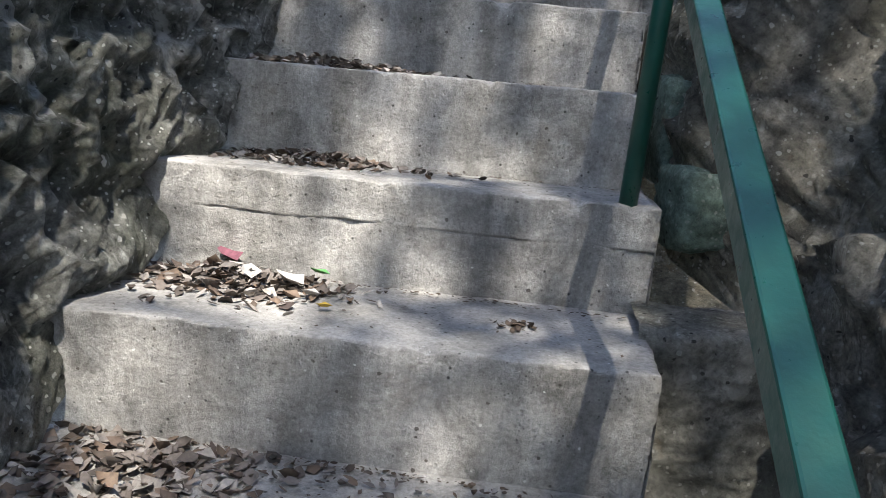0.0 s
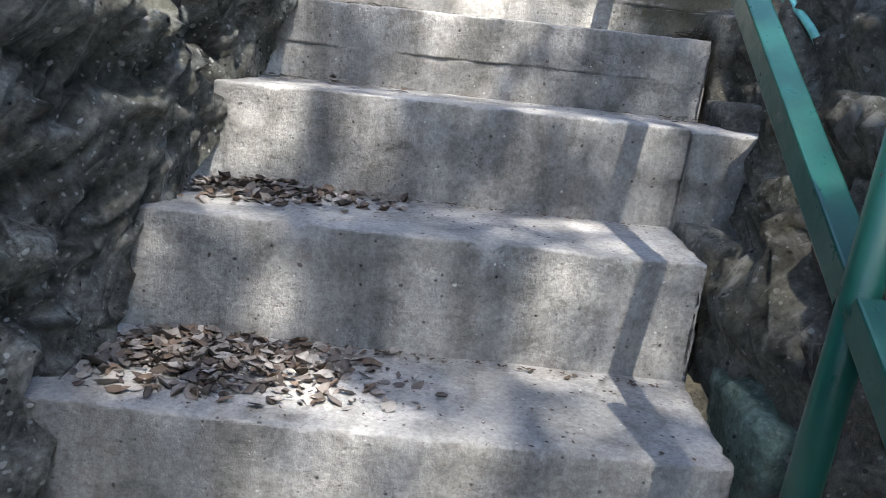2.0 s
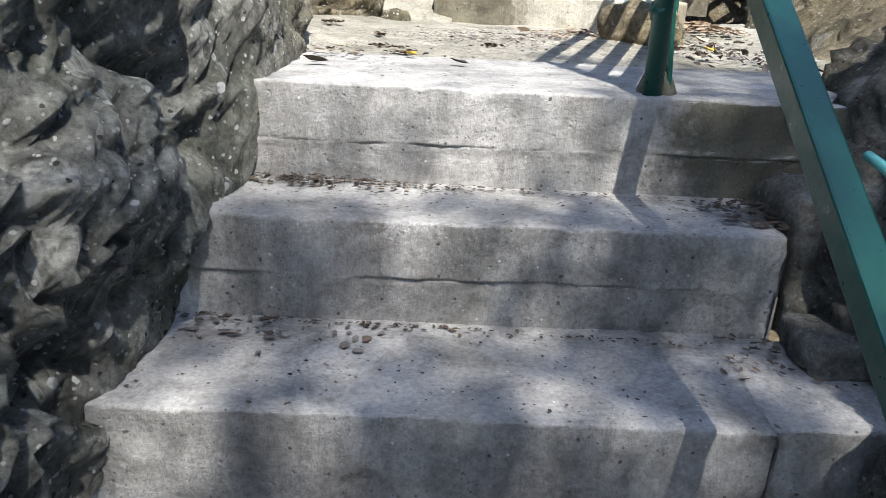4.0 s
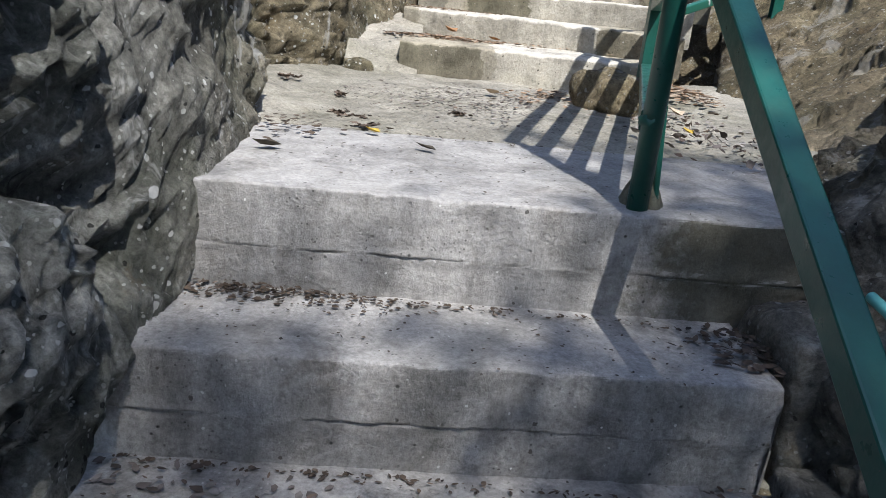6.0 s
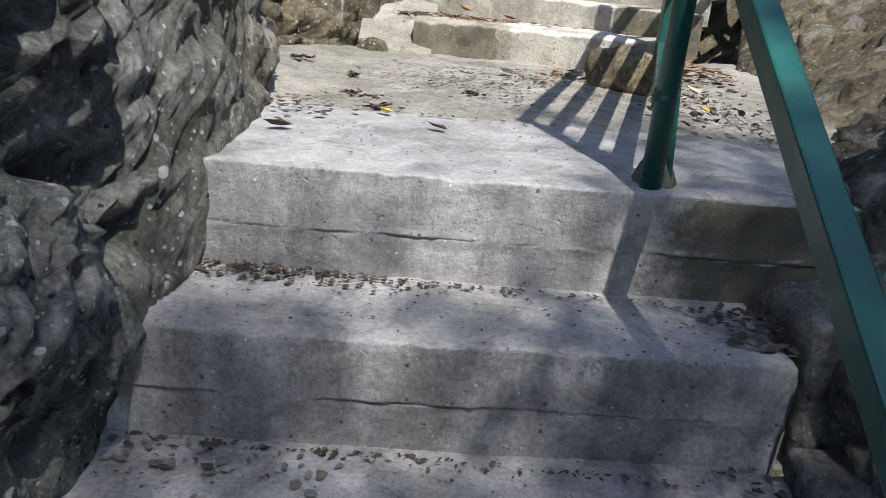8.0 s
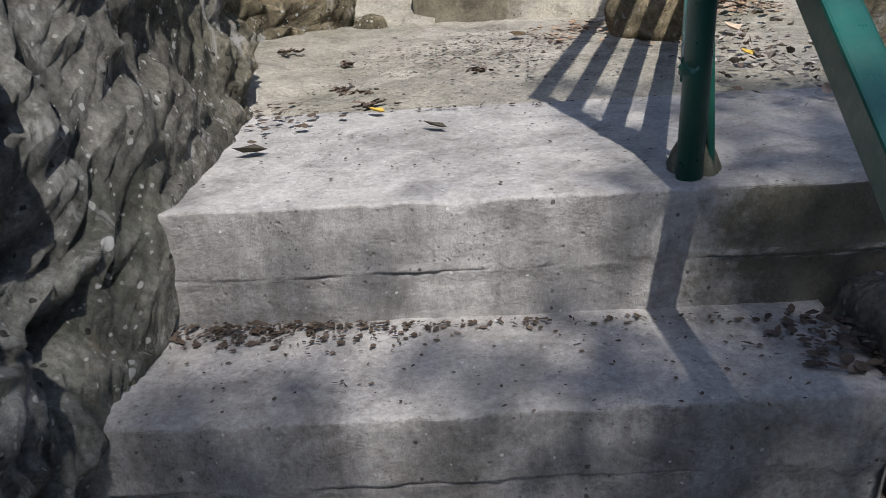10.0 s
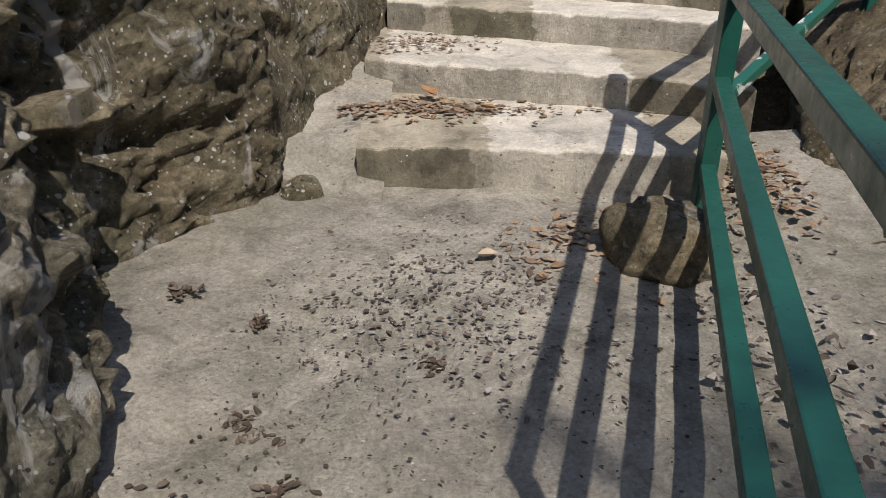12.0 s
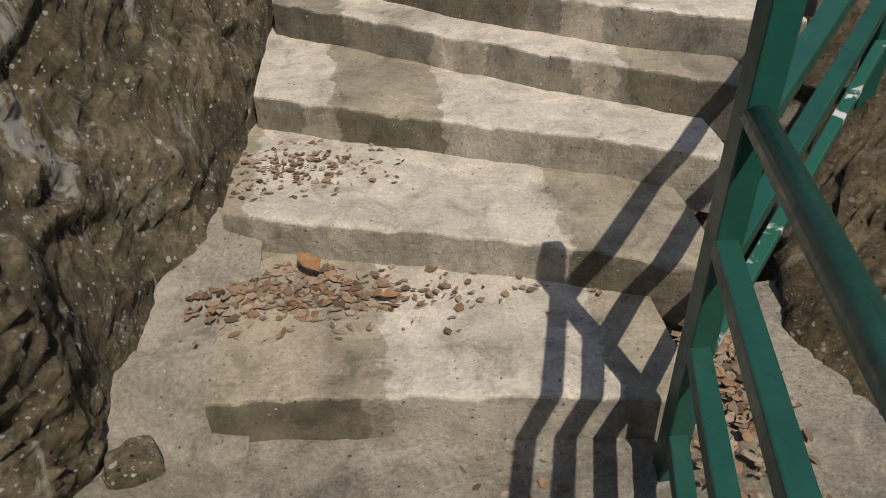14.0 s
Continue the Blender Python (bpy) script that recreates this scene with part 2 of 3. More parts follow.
LEAF_PALE, LEAF_GREEN, LEAF_YELLOW = leafy("pale_leaf", (0.42, 0.4, 0.37), (0.4, 0.38, 0.35)), leafy("green_leaf", (0.1, 0.28, 0.09), (0.12, 0.3, 0.1)), leafy("yellow_leaf", (0.5, 0.33, 0.05), (0.55, 0.38, 0.06))
LEAF_RED, LEAF_TAN, LEAF_BROWN, LEAF_DARK = leafy("purple_leaf", (0.14, 0.05, 0.07), (0.16, 0.06, 0.08)), leafy("tan_leaf", (0.5, 0.38, 0.26), (0.5, 0.4, 0.3)), leafy("brown_leaf", (0.35, 0.19, 0.09), (0.3, 0.17, 0.08)), leafy("dark_leaf", (0.05, 0.04, 0.03), (0.06, 0.05, 0.035))
HOSE, _t, _b = material("turquoise_plastic", 0.45, 0, 0.5)
_t.links.new(ramp(_t, noise_out(_t, 40, 4), (0.3, (0.12, 0.42, 0.38)), (0.7, (0.2, 0.58, 0.52))), _b.inputs["Base Color"])
STEEL, _t, _b = material("weathered_steel", 0.6, 0.3, 0.4)
_t.links.new(ramp(_t, noise_out(_t, 30, 6), (0.3, (0.2, 0.2, 0.19)), (0.7, (0.4, 0.4, 0.38))), _b.inputs["Base Color"])
PAINT_CHIPPED, _t, _b = material("scraped_green_paint", 0.45, 0, 0.5)
_t.links.new(mix(_t, ramp(_t, noise_out(_t, 9, 4, 0.6, dist=0.8), (0.55, grey(0)), (0.59, grey(1))), (0.012, 0.1, 0.07), (0.55, 0.57, 0.55)), _b.inputs["Base Color"])
GREEN_STONE = rock("green_lichened_stone", (0.05, 0.065, 0.055), (0.14, 0.19, 0.16), (0.26, 0.34, 0.29), 0.3, 0.3, (0.11, 0.2, 0.14))
CROWN = leafy("tree_leaves", (0.04, 0.09, 0.02), (0.06, 0.12, 0.03), (0.09, 0.12, 0.04))
BARK, _t, _b = material("bark", 0.9)
_t.links.new(ramp(_t, noise_out(_t, 14, 8, 0.7, coords(_t, (1, 1, 0.25))), (0.3, (0.06, 0.045, 0.035)), (0.7, (0.2, 0.16, 0.12))), _b.inputs["Base Color"])


# ---- building helpers ----
def mesh_object(name, bm, mat, smooth=True):
    me = bpy.data.meshes.new(name)
    bm.to_mesh(me)
    bm.free()
    for m in mat if isinstance(mat, (list, tuple)) else (mat,):
        me.materials.append(m)
    if smooth:
        me.polygons.foreach_set("use_smooth", [True] * len(me.polygons))
    return new(name, me)


def part(name, bm, mat, parent, label="", smooth=True):
    ob = mesh_object(name, bm, mat, smooth)
    ob.parent = parent
    if label:
        ob["label"] = label
    return ob


def empty(name, at, label="", category="", group="", kind=""):
    ob = new(name)
    ob.location = at
    bpy.context.view_layer.update()
    return tagged(ob, label, category, group, kind)


def place_under(parent, obs):
    bpy.context.view_layer.update()
    for o in obs:
        o.matrix_parent_inverse = parent.matrix_world.inverted()


def lerp(pairs, v):
    """Value between listed (position, value) pairs."""
    return float(np.interp(v, [p for p, _ in pairs], [q for _, q in pairs]))


def grid(fn, nu, nv):
    """A sheet of quads from fn(u, v), u and v from 0 to 1."""
    bm = bmesh.new()
    vs = [[bm.verts.new(fn(i / nu, j / nv)) for j in range(nv + 1)] for i in range(nu + 1)]
    for i in range(nu):
        for j in range(nv):
            bm.faces.new((vs[i][j], vs[i + 1][j], vs[i + 1][j + 1], vs[i][j + 1]))
    return bm


def fbm(p, scale, octaves=5, h=0.9):
    return noise.fractal(Vector(p) * scale, h, 2.1, octaves)


# ---- lower stairs ----
# x and y of the front edge's two ends, height, whether a shuttering line runs along the riser
STEPS = [
    ((-0.02, -1.30), (1.06, -1.30), -2.34, 0),
    ((-0.02, -0.96), (1.06, -0.96), -2.10, 0),
    ((-0.02, -0.61), (1.06, -0.61), -1.865, 0),
    ((-0.02, -0.26), (1.06, -0.25), -1.628, 0),
    ((0.0, 0.08), (1.066, 0.115), -1.389, 0),
    ((-0.045, 0.472), (1.09, 0.522), -1.143, 0.6),
    ((-0.01, 0.798), (1.065, 0.832), -0.894, 0),
    ((-0.02, 1.135), (1.07, 1.168), -0.653, 0),
    ((0.03, 1.463), (1.083, 1.50), -0.423, 0),
    ((0.03, 1.80), (1.19, 1.85), -0.215, 0.45),
    ((0.115, 2.078), (1.45, 2.13), -0.003, 0.42),
]


def concrete_step(a, b, top, bottom, back, line, seed, nose=0.007, sag=0.003, left_in=0.25, uneven=0.004):
    """One cast step: a rounded, nibbled nose, an uneven riser, a level tread that runs in under the next riser."""
    h = top - bottom
    prof = []                       # (depth, height) from the riser's foot, over the nose, to the back
    n_r, n_t = max(6, int(h / 0.012)), max(4, int(back / 0.02))
    for i in range(n_r):
        z = bottom - 0.03 + (h + 0.03 - nose) * i / (n_r - 1)
        f = (z - bottom) / h
        prof.append((0.004 if line and f < line else 0.0, z))
    if line:
        zl = bottom + h * line
        prof = [p for p in prof if abs(p[1] - zl) > 0.01] + [(-0.004, zl + 0.006), (-0.003, zl + 0.002), (0.005, zl - 0.0005), (0.005, zl - 0.002), (0.003, zl - 0.005)]
        prof.sort(key=lambda p: p[1])
    for k in range(1, 4):
        an = radians(90 * k / 4)
        prof.append((nose * (1 - math.cos(an)), top - nose * (1 - math.sin(an))))
    for i in range(n_t + 1):
        prof.append((nose + (back - nose) * i / n_t, top))
    x0, y0 = a[0] - left_in, a[1] + (a[1] - b[1]) / (b[0] - a[0]) * left_in
    x1, y1 = b
    nx = int((x1 - x0) / 0.016)

    def at(u, v):
        d, z = prof[min(len(prof) - 1, round(v * (len(prof) - 1)))]
        x = x0 + (x1 - x0) * u
        if line and abs(z - bottom - h * line) < 0.008:
            d *= max(0.0, min(1.0, 0.3 + 1.8 * fbm((x, seed, 4), 5, 3)))
            z += 0.004 * fbm((x, seed, 8), 6, 3)
        y = y0 + (y1 - y0) * u + d
        edge = math.exp(-((z - top) ** 2 + d * d) / 0.0005)
        w = fbm((x + seed * 3.1, y * 2, z * 2), 9, 4)
        g = fbm((x + seed * 1.7, y, z), 32, 3)
        chip = max(0.0, fbm((x * 1.0 + seed * 5, 0.3, 0), 16, 3) - 0.25) * edge
        y += uneven * w + 0.002 * g + 0.003 * fbm((x, seed, z * 1.5), 55, 2) + chip * 0.03 - sag * math.sin(u * math.pi) * (1 if v < 0.5 else 0.3)
        z += uneven * 0.7 * fbm((x, y + seed, 1.3), 6, 4) + 0.001 * g - chip * 0.03
        if u > 0.985:
            x += 0.008 * fbm((seed, y * 1.5, z * 1.5), 14, 4)
        return x, y, z

    bm = grid(at, nx, len(prof) - 1)
    # close the right-hand end
    bm.verts.ensure_lookup_table()
    m = len(prof)
    end = [bm.verts[nx * m + j] for j in range(m)]
    low = [bm.verts.new((v.co.x - 0.006, v.co.y, bottom - 0.12)) for v in end]
    for j in range(m - 1):
        if end[j].co.z > bottom - 0.1:
            bm.faces.new((end[j], end[j + 1], low[j + 1], low[j]))
    bmesh.ops.recalc_face_normals(bm, faces=bm.faces)
    return bm


stairs = empty("lower_stairs", (0.5, 0.5, -1.2), "steep flight of weathered grey concrete steps between rocks", "stairs", kind="structure")
made = []
for i, (a, b, top, line) in enumerate(STEPS):
    bottom = STEPS[i - 1][2] if i else top - 0.24
    nxt = STEPS[i + 1] if i + 1 < len(STEPS) else None
    back = (max(nxt[0][1], nxt[1][1]) - min(a[1], b[1]) + 0.08) if nxt else 0.62
    made.append(part("step", concrete_step(a, b, top, bottom, back, line, i), CONCRETE_MOSS_SHADE if i == 10 else CONCRETE, stairs))
place_under(stairs, made)

# ---- landing ----
LANDING = [(2.70, -0.012), (3.0, 0.0), (3.4, 0.01), (3.8, 0.02), (4.2, 0.03), (4.6, 0.03)]


def landing_at(u, v):
    x, y = -0.55 + 2.75 * u, 2.68 + 1.7 * v
    z = lerp(LANDING, y) + 0.012 * fbm((x, y, 0), 2.6, 5) + 0.004 * fbm((x, y, 3), 22, 4)
    z += 0.10 * max(0, 0.28 - x) * (1 if y > 2.9 else 0.4) + 0.06 * max(0, x - 1.45)
    y += 0.02 * fbm((x, 0, 7), 6, 4) * (1 - v)
    return x, y, z


tagged(mesh_object("landing", grid(landing_at, 130, 90), EARTH), "gritty worn concrete landing with scattered dead leaves", "landing", kind="structure")

# ---- upper stairs: curved, patched nosings ----
UPPER = [
    # front edge as (x, y) stations, height, rise
    ([(0.39, 3.985), (0.73, 3.965), (1.1, 3.93), (1.46, 3.88)], 0.155, 0.135),
    ([(0.37, 4.57), (0.7, 4.47), (1.25, 4.31), (1.62, 4.15)], 0.27, 0.115),
    ([(0.42, 5.08), (0.75, 4.93), (1.1, 4.79), (1.75, 4.5)], 0.385, 0.115),
    ([(0.45, 5.62), (0.87, 5.33), (1.3, 5.03), (1.88, 4.68)], 0.505, 0.12),
    ([(0.5, 6.0), (1.18, 5.3), (1.6, 5.03), (2.05, 4.84)], 0.63, 0.125),
    ([(0.6, 6.35), (1.3, 5.65), (1.75, 5.3), (2.25, 5.02)], 0.755, 0.125),
]


def smooth_line(pts, u):
    xs = [p[0] for p in pts]
    x = xs[0] + (xs[-1] - xs[0]) * u
    c = np.polyfit(xs, [p[1] for p in pts], 3)
    return x, float(np.polyval(c, x))


def upper_step(pts, top, rise, seed, back=0.9):
    nose, bottom = 0.014, top - rise
    prof = [(0.0, bottom - 0.06 + (rise + 0.06 - nose) * i / 7) for i in range(8)]
    prof += [(nose * (1 - math.cos(radians(a))), top - nose * (1 - math.sin(radians(a)))) for a in (22, 45, 68)]
    prof += [(nose + (back - nose) * i / 28, top) for i in range(29)]

    def at(u, v):
        d, z = prof[min(len(prof) - 1, round(v * (len(prof) - 1)))]
        x, y = smooth_line(pts, u)
        y += d
        edge = math.exp(-((z - top) ** 2 + d * d) / 0.0012)
        y += 0.008 * fbm((x + seed, y, z), 7, 4) + 0.002 * fbm((x, y, z), 30, 3)
        z += 0.006 * fbm((x, y + seed, 2), 5, 4) + 0.0015 * fbm((x, y, z), 40, 3) - 0.014 * edge * max(0, fbm((x + seed, 1, 1), 12, 3))
        return x, y, z

    return grid(at, 130, len(prof) - 1)


PATCHES = [
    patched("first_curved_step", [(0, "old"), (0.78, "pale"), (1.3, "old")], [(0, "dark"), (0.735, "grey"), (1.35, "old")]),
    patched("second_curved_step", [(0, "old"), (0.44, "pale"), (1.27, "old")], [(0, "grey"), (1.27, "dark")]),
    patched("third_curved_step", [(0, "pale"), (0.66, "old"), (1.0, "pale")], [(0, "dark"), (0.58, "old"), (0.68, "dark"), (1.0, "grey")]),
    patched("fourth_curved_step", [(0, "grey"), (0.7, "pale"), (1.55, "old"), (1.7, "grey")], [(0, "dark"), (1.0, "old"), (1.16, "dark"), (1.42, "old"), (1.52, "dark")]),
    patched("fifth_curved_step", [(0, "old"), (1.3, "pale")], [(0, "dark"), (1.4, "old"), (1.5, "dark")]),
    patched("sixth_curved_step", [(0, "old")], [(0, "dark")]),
]
upper = empty("upper_stairs", (0.9, 4.6, 0.1), "curved flight of low mossy concrete steps with pale patches", "stairs", kind="structure")
made = []
for i, (pts, top, rise) in enumerate(UPPER):
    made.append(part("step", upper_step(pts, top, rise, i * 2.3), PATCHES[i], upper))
place_under(upper, made)

# ---- rock walls ----
WEST_FOOT = [(-3.0, -0.03), (0.0, -0.01), (0.5, -0.04), (0.82, -0.01), (1.15, -0.01), (1.47, 0.03), (1.82, 0.06), (2.1, 0.125), (2.5, 0.125), (2.75, 0.11), (2.9, 0.03), (3.15, -0.13), (3.45, -0.18), (3.7, 0.02), (3.9, 0.2), (4.1, 0.18), (4.4, 0.22), (4.55, 0.33), (5.1, 0.42), (5.7, 0.44), (6.8, 0.6)]
FLOOR = [(-3.0, -2.9), (-1.3, -2.35), (-0.3, -1.65), (0.1, -1.42), (0.5, -1.17), (0.82, -0.92), (1.15, -0.67), (1.47, -0.44), (1.82, -0.22), (2.1, -0.05), (2.5, -0.03), (4.0, 0.0), (4.5, 0.18), (5.1, 0.35), (5.7, 0.5), (6.8, 0.75)]


def crag(p, size, rough=1.0):
    """How far limestone stands out: swells, broken ledges and water-worn pockets."""
    p = Vector(p)
    warp = Vector((fbm(p, 4, 4), fbm(p + Vector((9, 0, 0)), 4, 4), fbm(p + Vector((0, 9, 0)), 4, 4)))
    a = fbm(p, 1.7, 3) * 0.085
    q = p + warp * 0.10
    d, _ = noise.voronoi(Vector((q.x, q.y, q.z * 1.7)) * 3.6)
    b = 0.06 * (min(d[1] - d[0], 0.3) - 0.15)
    ledge = 0.035 * math.tanh(4 * fbm(Vector((q.x, q.y * 0.7, q.z * 2.2)), 3.2, 4))
    d2, _ = noise.voronoi(q * 9.0)
    holes = max(0.0, fbm(p + Vector((3, 3, 3)), 2.0, 3) - 0.02)
    pits = -0.40 * max(0.0, 0.34 - d2[0]) * holes
    ridge = 0.034 * (noise.ridged_multi_fractal(q * 7.5, 0.8, 2.2, 5, 1.0, 2.0) - 1.1)
    return size * (a + b + ledge + pits) + rough * (ridge + 0.02 * fbm(p, 26, 4) + 0.012 * (noise.ridged_multi_fractal(q * 19, 0.8, 2.2, 3, 1.0, 2.0) - 1.1))


def west_at(u, v):
    y = -1.7 + 8.3 * u
    foot, f0 = lerp(WEST_FOOT, y), lerp(FLOOR, y) - 0.12
    h = 2.1 * v
    lean = lerp([(-3, 0.16), (1.5, 0.16), (2.2, 0.10), (2.7, 0.14), (3.3, 0.06), (3.8, 0.12), (4.1, 0.2), (4.6, 0.3), (6.8, 0.4)], y)
    x = foot - lean * max(0, h - 0.1) - 0.12 * max(0, h - 1.4)
    z = f0 + h
    keep = min(1.0, 0.3 + h / 0.4)
    size = lerp([(-3, 1.0), (1.75, 1.15), (2.05, 0.4), (2.65, 0.4), (3.0, 1.2), (3.7, 1.0), (4.1, 0.5), (6.8, 0.5)], y)
    rough = lerp([(-3, 0.8), (1.75, 1.0), (2.05, 0.35), (2.65, 0.35), (3.0, 1.0), (3.8, 0.75), (4.1, 0.32), (6.8, 0.4)], y)
    d = crag((x * 0.6, y, z), size, rough) * keep
    return x + d, y + 0.3 * d * math.sin(9 * z), z + 0.25 * d


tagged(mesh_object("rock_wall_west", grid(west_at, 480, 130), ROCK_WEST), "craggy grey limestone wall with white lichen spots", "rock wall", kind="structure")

EAST_FOOT = [(-3.0, 1.4), (0.0, 1.42), (0.55, 1.42), (0.75, 1.17), (1.2, 1.13), (1.45, 1.16), (1.6, 1.3), (1.9, 1.28), (2.2, 1.36), (2.7, 1.55), (3.3, 1.68), (4.0, 1.78), (4.6, 1.95), (5.2, 2.2), (6.8, 2.7)]


def east_at(u, v):
    y = -1.7 + 8.3 * u
    foot, f0 = lerp(EAST_FOOT, y), lerp(FLOOR, y) - 0.32
    h = 2.4 * v
    lean = lerp([(-3, 0.2), (0.4, 0.25), (1.3, 0.4), (2.0, 0.65), (3.0, 1.2), (3.8, 1.5), (6.8, 1.3)], y)
    x = foot + lean * max(0, h - 0.3)
    z = f0 + h
    d = crag((x * 0.7 + 20, y, z), lerp([(2.4, 1.15), (3.2, 0.65)], y), lerp([(1.3, 1.0), (1.6, 0.5), (2.0, 0.5), (2.4, 0.9), (3.2, 0.6)], y)) * min(1.0, 0.4 + h)
    return x - d, y, z + 0.5 * d


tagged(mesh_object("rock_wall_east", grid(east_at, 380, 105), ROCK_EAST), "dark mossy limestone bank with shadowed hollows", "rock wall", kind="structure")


def stone(name, at, size, seed, mat, label, turn=0.0, boxy=0.75, parent=None, rough=1.0):
    """A rough stone: a rounded block, broken and pitted."""
    bm = bmesh.new()
    bmesh.ops.create_icosphere(bm, subdivisions=4, radius=1.0)
    for v in bm.verts:
        c = v.co.normalized()
        k = max(abs(c.x), abs(c.y), abs(c.z))
        c = c.lerp(c / k, boxy)
        p = Vector((c.x * size[0], c.y * size[1], c.z * size[2])) * 0.5
        w = p + Vector((seed * 3.7, seed, 0))
        g = 0.16 * fbm(w, 5, 4) * min(size) + 0.05 * rough * min(size) * fbm(w, 22, 5)
        v.co = p + c.normalized() * g
    bmesh.ops.rotate(bm, verts=bm.verts, matrix=Matrix.Rotation(radians(turn), 3, "Z"))
    ob = mesh_object(name, bm, mat)
    ob.location = at
    if parent:
        ob.parent = parent
        return ob
    return tagged(ob, label, "stone")


# ---- ground: the hillside under and around, out to the horizon ----
def ground_at(u, v):
    x, y = 6000 * (u - 0.5) ** 3 * 4 / 1.0 * 0.5 + 0.6, 6000 * (v - 0.5) ** 3 * 4 * 0.5 + 1.0
    z = 0.62 * max(-4.5, min(y - 4.0, 4.0)) - 0.75
    far = min(1.0, math.hypot(x, y) / 40)
    return x, y, z + 2.0 * far * fbm((x, y, 0), 0.02, 3) + (0.0 if abs(x - 0.6) < 1.6 else 1.2 * min(1, abs(x - 0.6) - 1.6))


tagged(mesh_object("ground", grid(ground_at, 60, 60), ROCK_EAST), "rocky wooded hillside ground", "ground", kind="structure")

# ---- railings ----
def bar(p, q, w, h, r=0.004):
    """A rectangular steel tube from p to q, with rounded edges."""
    p, q = Vector(p), Vector(q)
    d = (q - p).normalized()
    side = d.cross(Vector((0, 0, 1))).normalized()
    up = side.cross(d).normalized()
    ring = []
    for sx, sy, a0 in ((1, 1, 0), (-1, 1, 90), (-1, -1, 180), (1, -1, 270)):
        for k in (0, 45, 90):
            an = radians(a0 + k)
            ring.append((sx * (w / 2 - r) + r * math.cos(an), sy * (h / 2 - r) + r * math.sin(an)))
    bm = bmesh.new()
    rows = [[bm.verts.new(c + side * a + up * b) for a, b in ring] for c in (p, q)]
    n = len(ring)
    for i in range(n):
        bm.faces.new((rows[0][i], rows[0][(i + 1) % n], rows[1][(i + 1) % n], rows[1][i]))
    bm.faces.new(rows[0][::-1]), bm.faces.new(rows[1])
    bmesh.ops.recalc_face_normals(bm, faces=bm.faces)
    return bm


def tube(points, r, n=14):
    """A round tube along a line of points."""
    bm = bmesh.new()
    pts = [Vector(p) for p in points]
    rows = []
    for i, c in enumerate(pts):
        d = (pts[min(i + 1, len(pts) - 1)] - pts[max(i - 1, 0)]).normalized()
        side = d.orthogonal().normalized() if abs(d.z) > 0.95 else d.cross(Vector((0, 0, 1))).normalized()
        up = side.cross(d)
        rows.append([bm.verts.new(c + r * (side * math.cos(2 * math.pi * k / n) + up * math.sin(2 * math.pi * k / n))) for k in range(n)])
    for a, b in zip(rows, rows[1:]):
        for k in range(n):
            bm.faces.new((a[k], a[(k + 1) % n], b[(k + 1) % n], b[k]))
    bm.faces.new(rows[0][::-1]), bm.faces.new(rows[-1])
    bmesh.ops.recalc_face_normals(bm, faces=bm.faces)
    return bm


P1, P2, P7, P8 = Vector((1.06, -1.25, -2.34)), Vector((1.02, 0.568, -1.145)), Vector((0.97, 2.16, 0.0)), Vector((1.375, 3.8, 0.02))
P9 = Vector((2.24, 4.77, 0.40))


def weld(at, r, seed):
    """A lumpy bead of weld round a joint."""
    bm = bmesh.new()
    bmesh.ops.create_icosphere(bm, subdivisions=3, radius=1.0)
    for v in bm.verts:
        v.co = Vector(at) + Vector((v.co.x * r, v.co.y * r, v.co.z * r * 0.8)) * (1 + 0.2 * fbm(v.co + Vector((seed, 0, 0)), 3, 3))
    return bm


def railing(name, label, posts, rails):
    e = empty(name, posts[0][0], label, "railing")
    obs = []
    for p, tall, square in posts:
        q = (p.x + (0.03 if p is P2 else 0.0), p.y - (0.02 if p is P2 else 0.0), p.z + tall)
        if square:
            bm = bar((p.x, p.y + 0.0001, p.z - 0.06), q, square, square)
        else:
            bm = tube([(p.x, p.y, p.z - 0.015), q], 0.0215, 18)
        obs.append(part("post", bm, PAINT, e, smooth=not square))
    for n, (kind, p, q, w) in enumerate(rails):
        bm = tube([p, q], w / 2, 18) if kind == "tube" else bar(p, q, w, w)
        obs.append(part("top_rail" if kind == "tube" else "rail", bm, PAINT_CHIPPED if w == 0.032 else PAINT, e, smooth=kind == "tube"))
        for c in (p, q):
            obs.append(part("weld", weld(c, w * 0.54, n), PAINT, e))
    place_under(e, obs)
    return e


def up(p, h, dx=0.0, dy=0.0):
    return Vector((p[0] + dx, p[1] + dy, p[2] + h))


railing("stair_railing", "dark green painted steel railing beside the lower steps", [(P1, 0.77, 0), (P2, 0.95, 0)],
        [("bar", Vector((1.06, -1.25, -1.59)), Vector((1.045, 0.54, -0.535)), 0.044), ("bar", Vector((1.05, 0.575, -0.525)), Vector((1.012, 2.13, 0.485)), 0.044)])
railing("landing_railing", "green painted steel railing along the landing", [(P7, 0.98, 0), (P8, 1.03, 0.05)],
        [("bar", up(P7, h, -0.005), up(P8, k), 0.04) for h, k in ((0.17, 0.13), (0.41, 0.37), (0.70, 0.61))] + [("tube", up(P7, 0.98), up(P8, 0.85), 0.046)])
railing("upper_railing", "green painted steel railing with scraped paint beside the curved steps", [(P9, 1.1, 0.05)],
        [("bar", up(P8, h, 0.01), up(P9, h - 0.13, 0.01), w) for h, w in ((0.32, 0.032), (0.56, 0.04), (0.83, 0.04))])

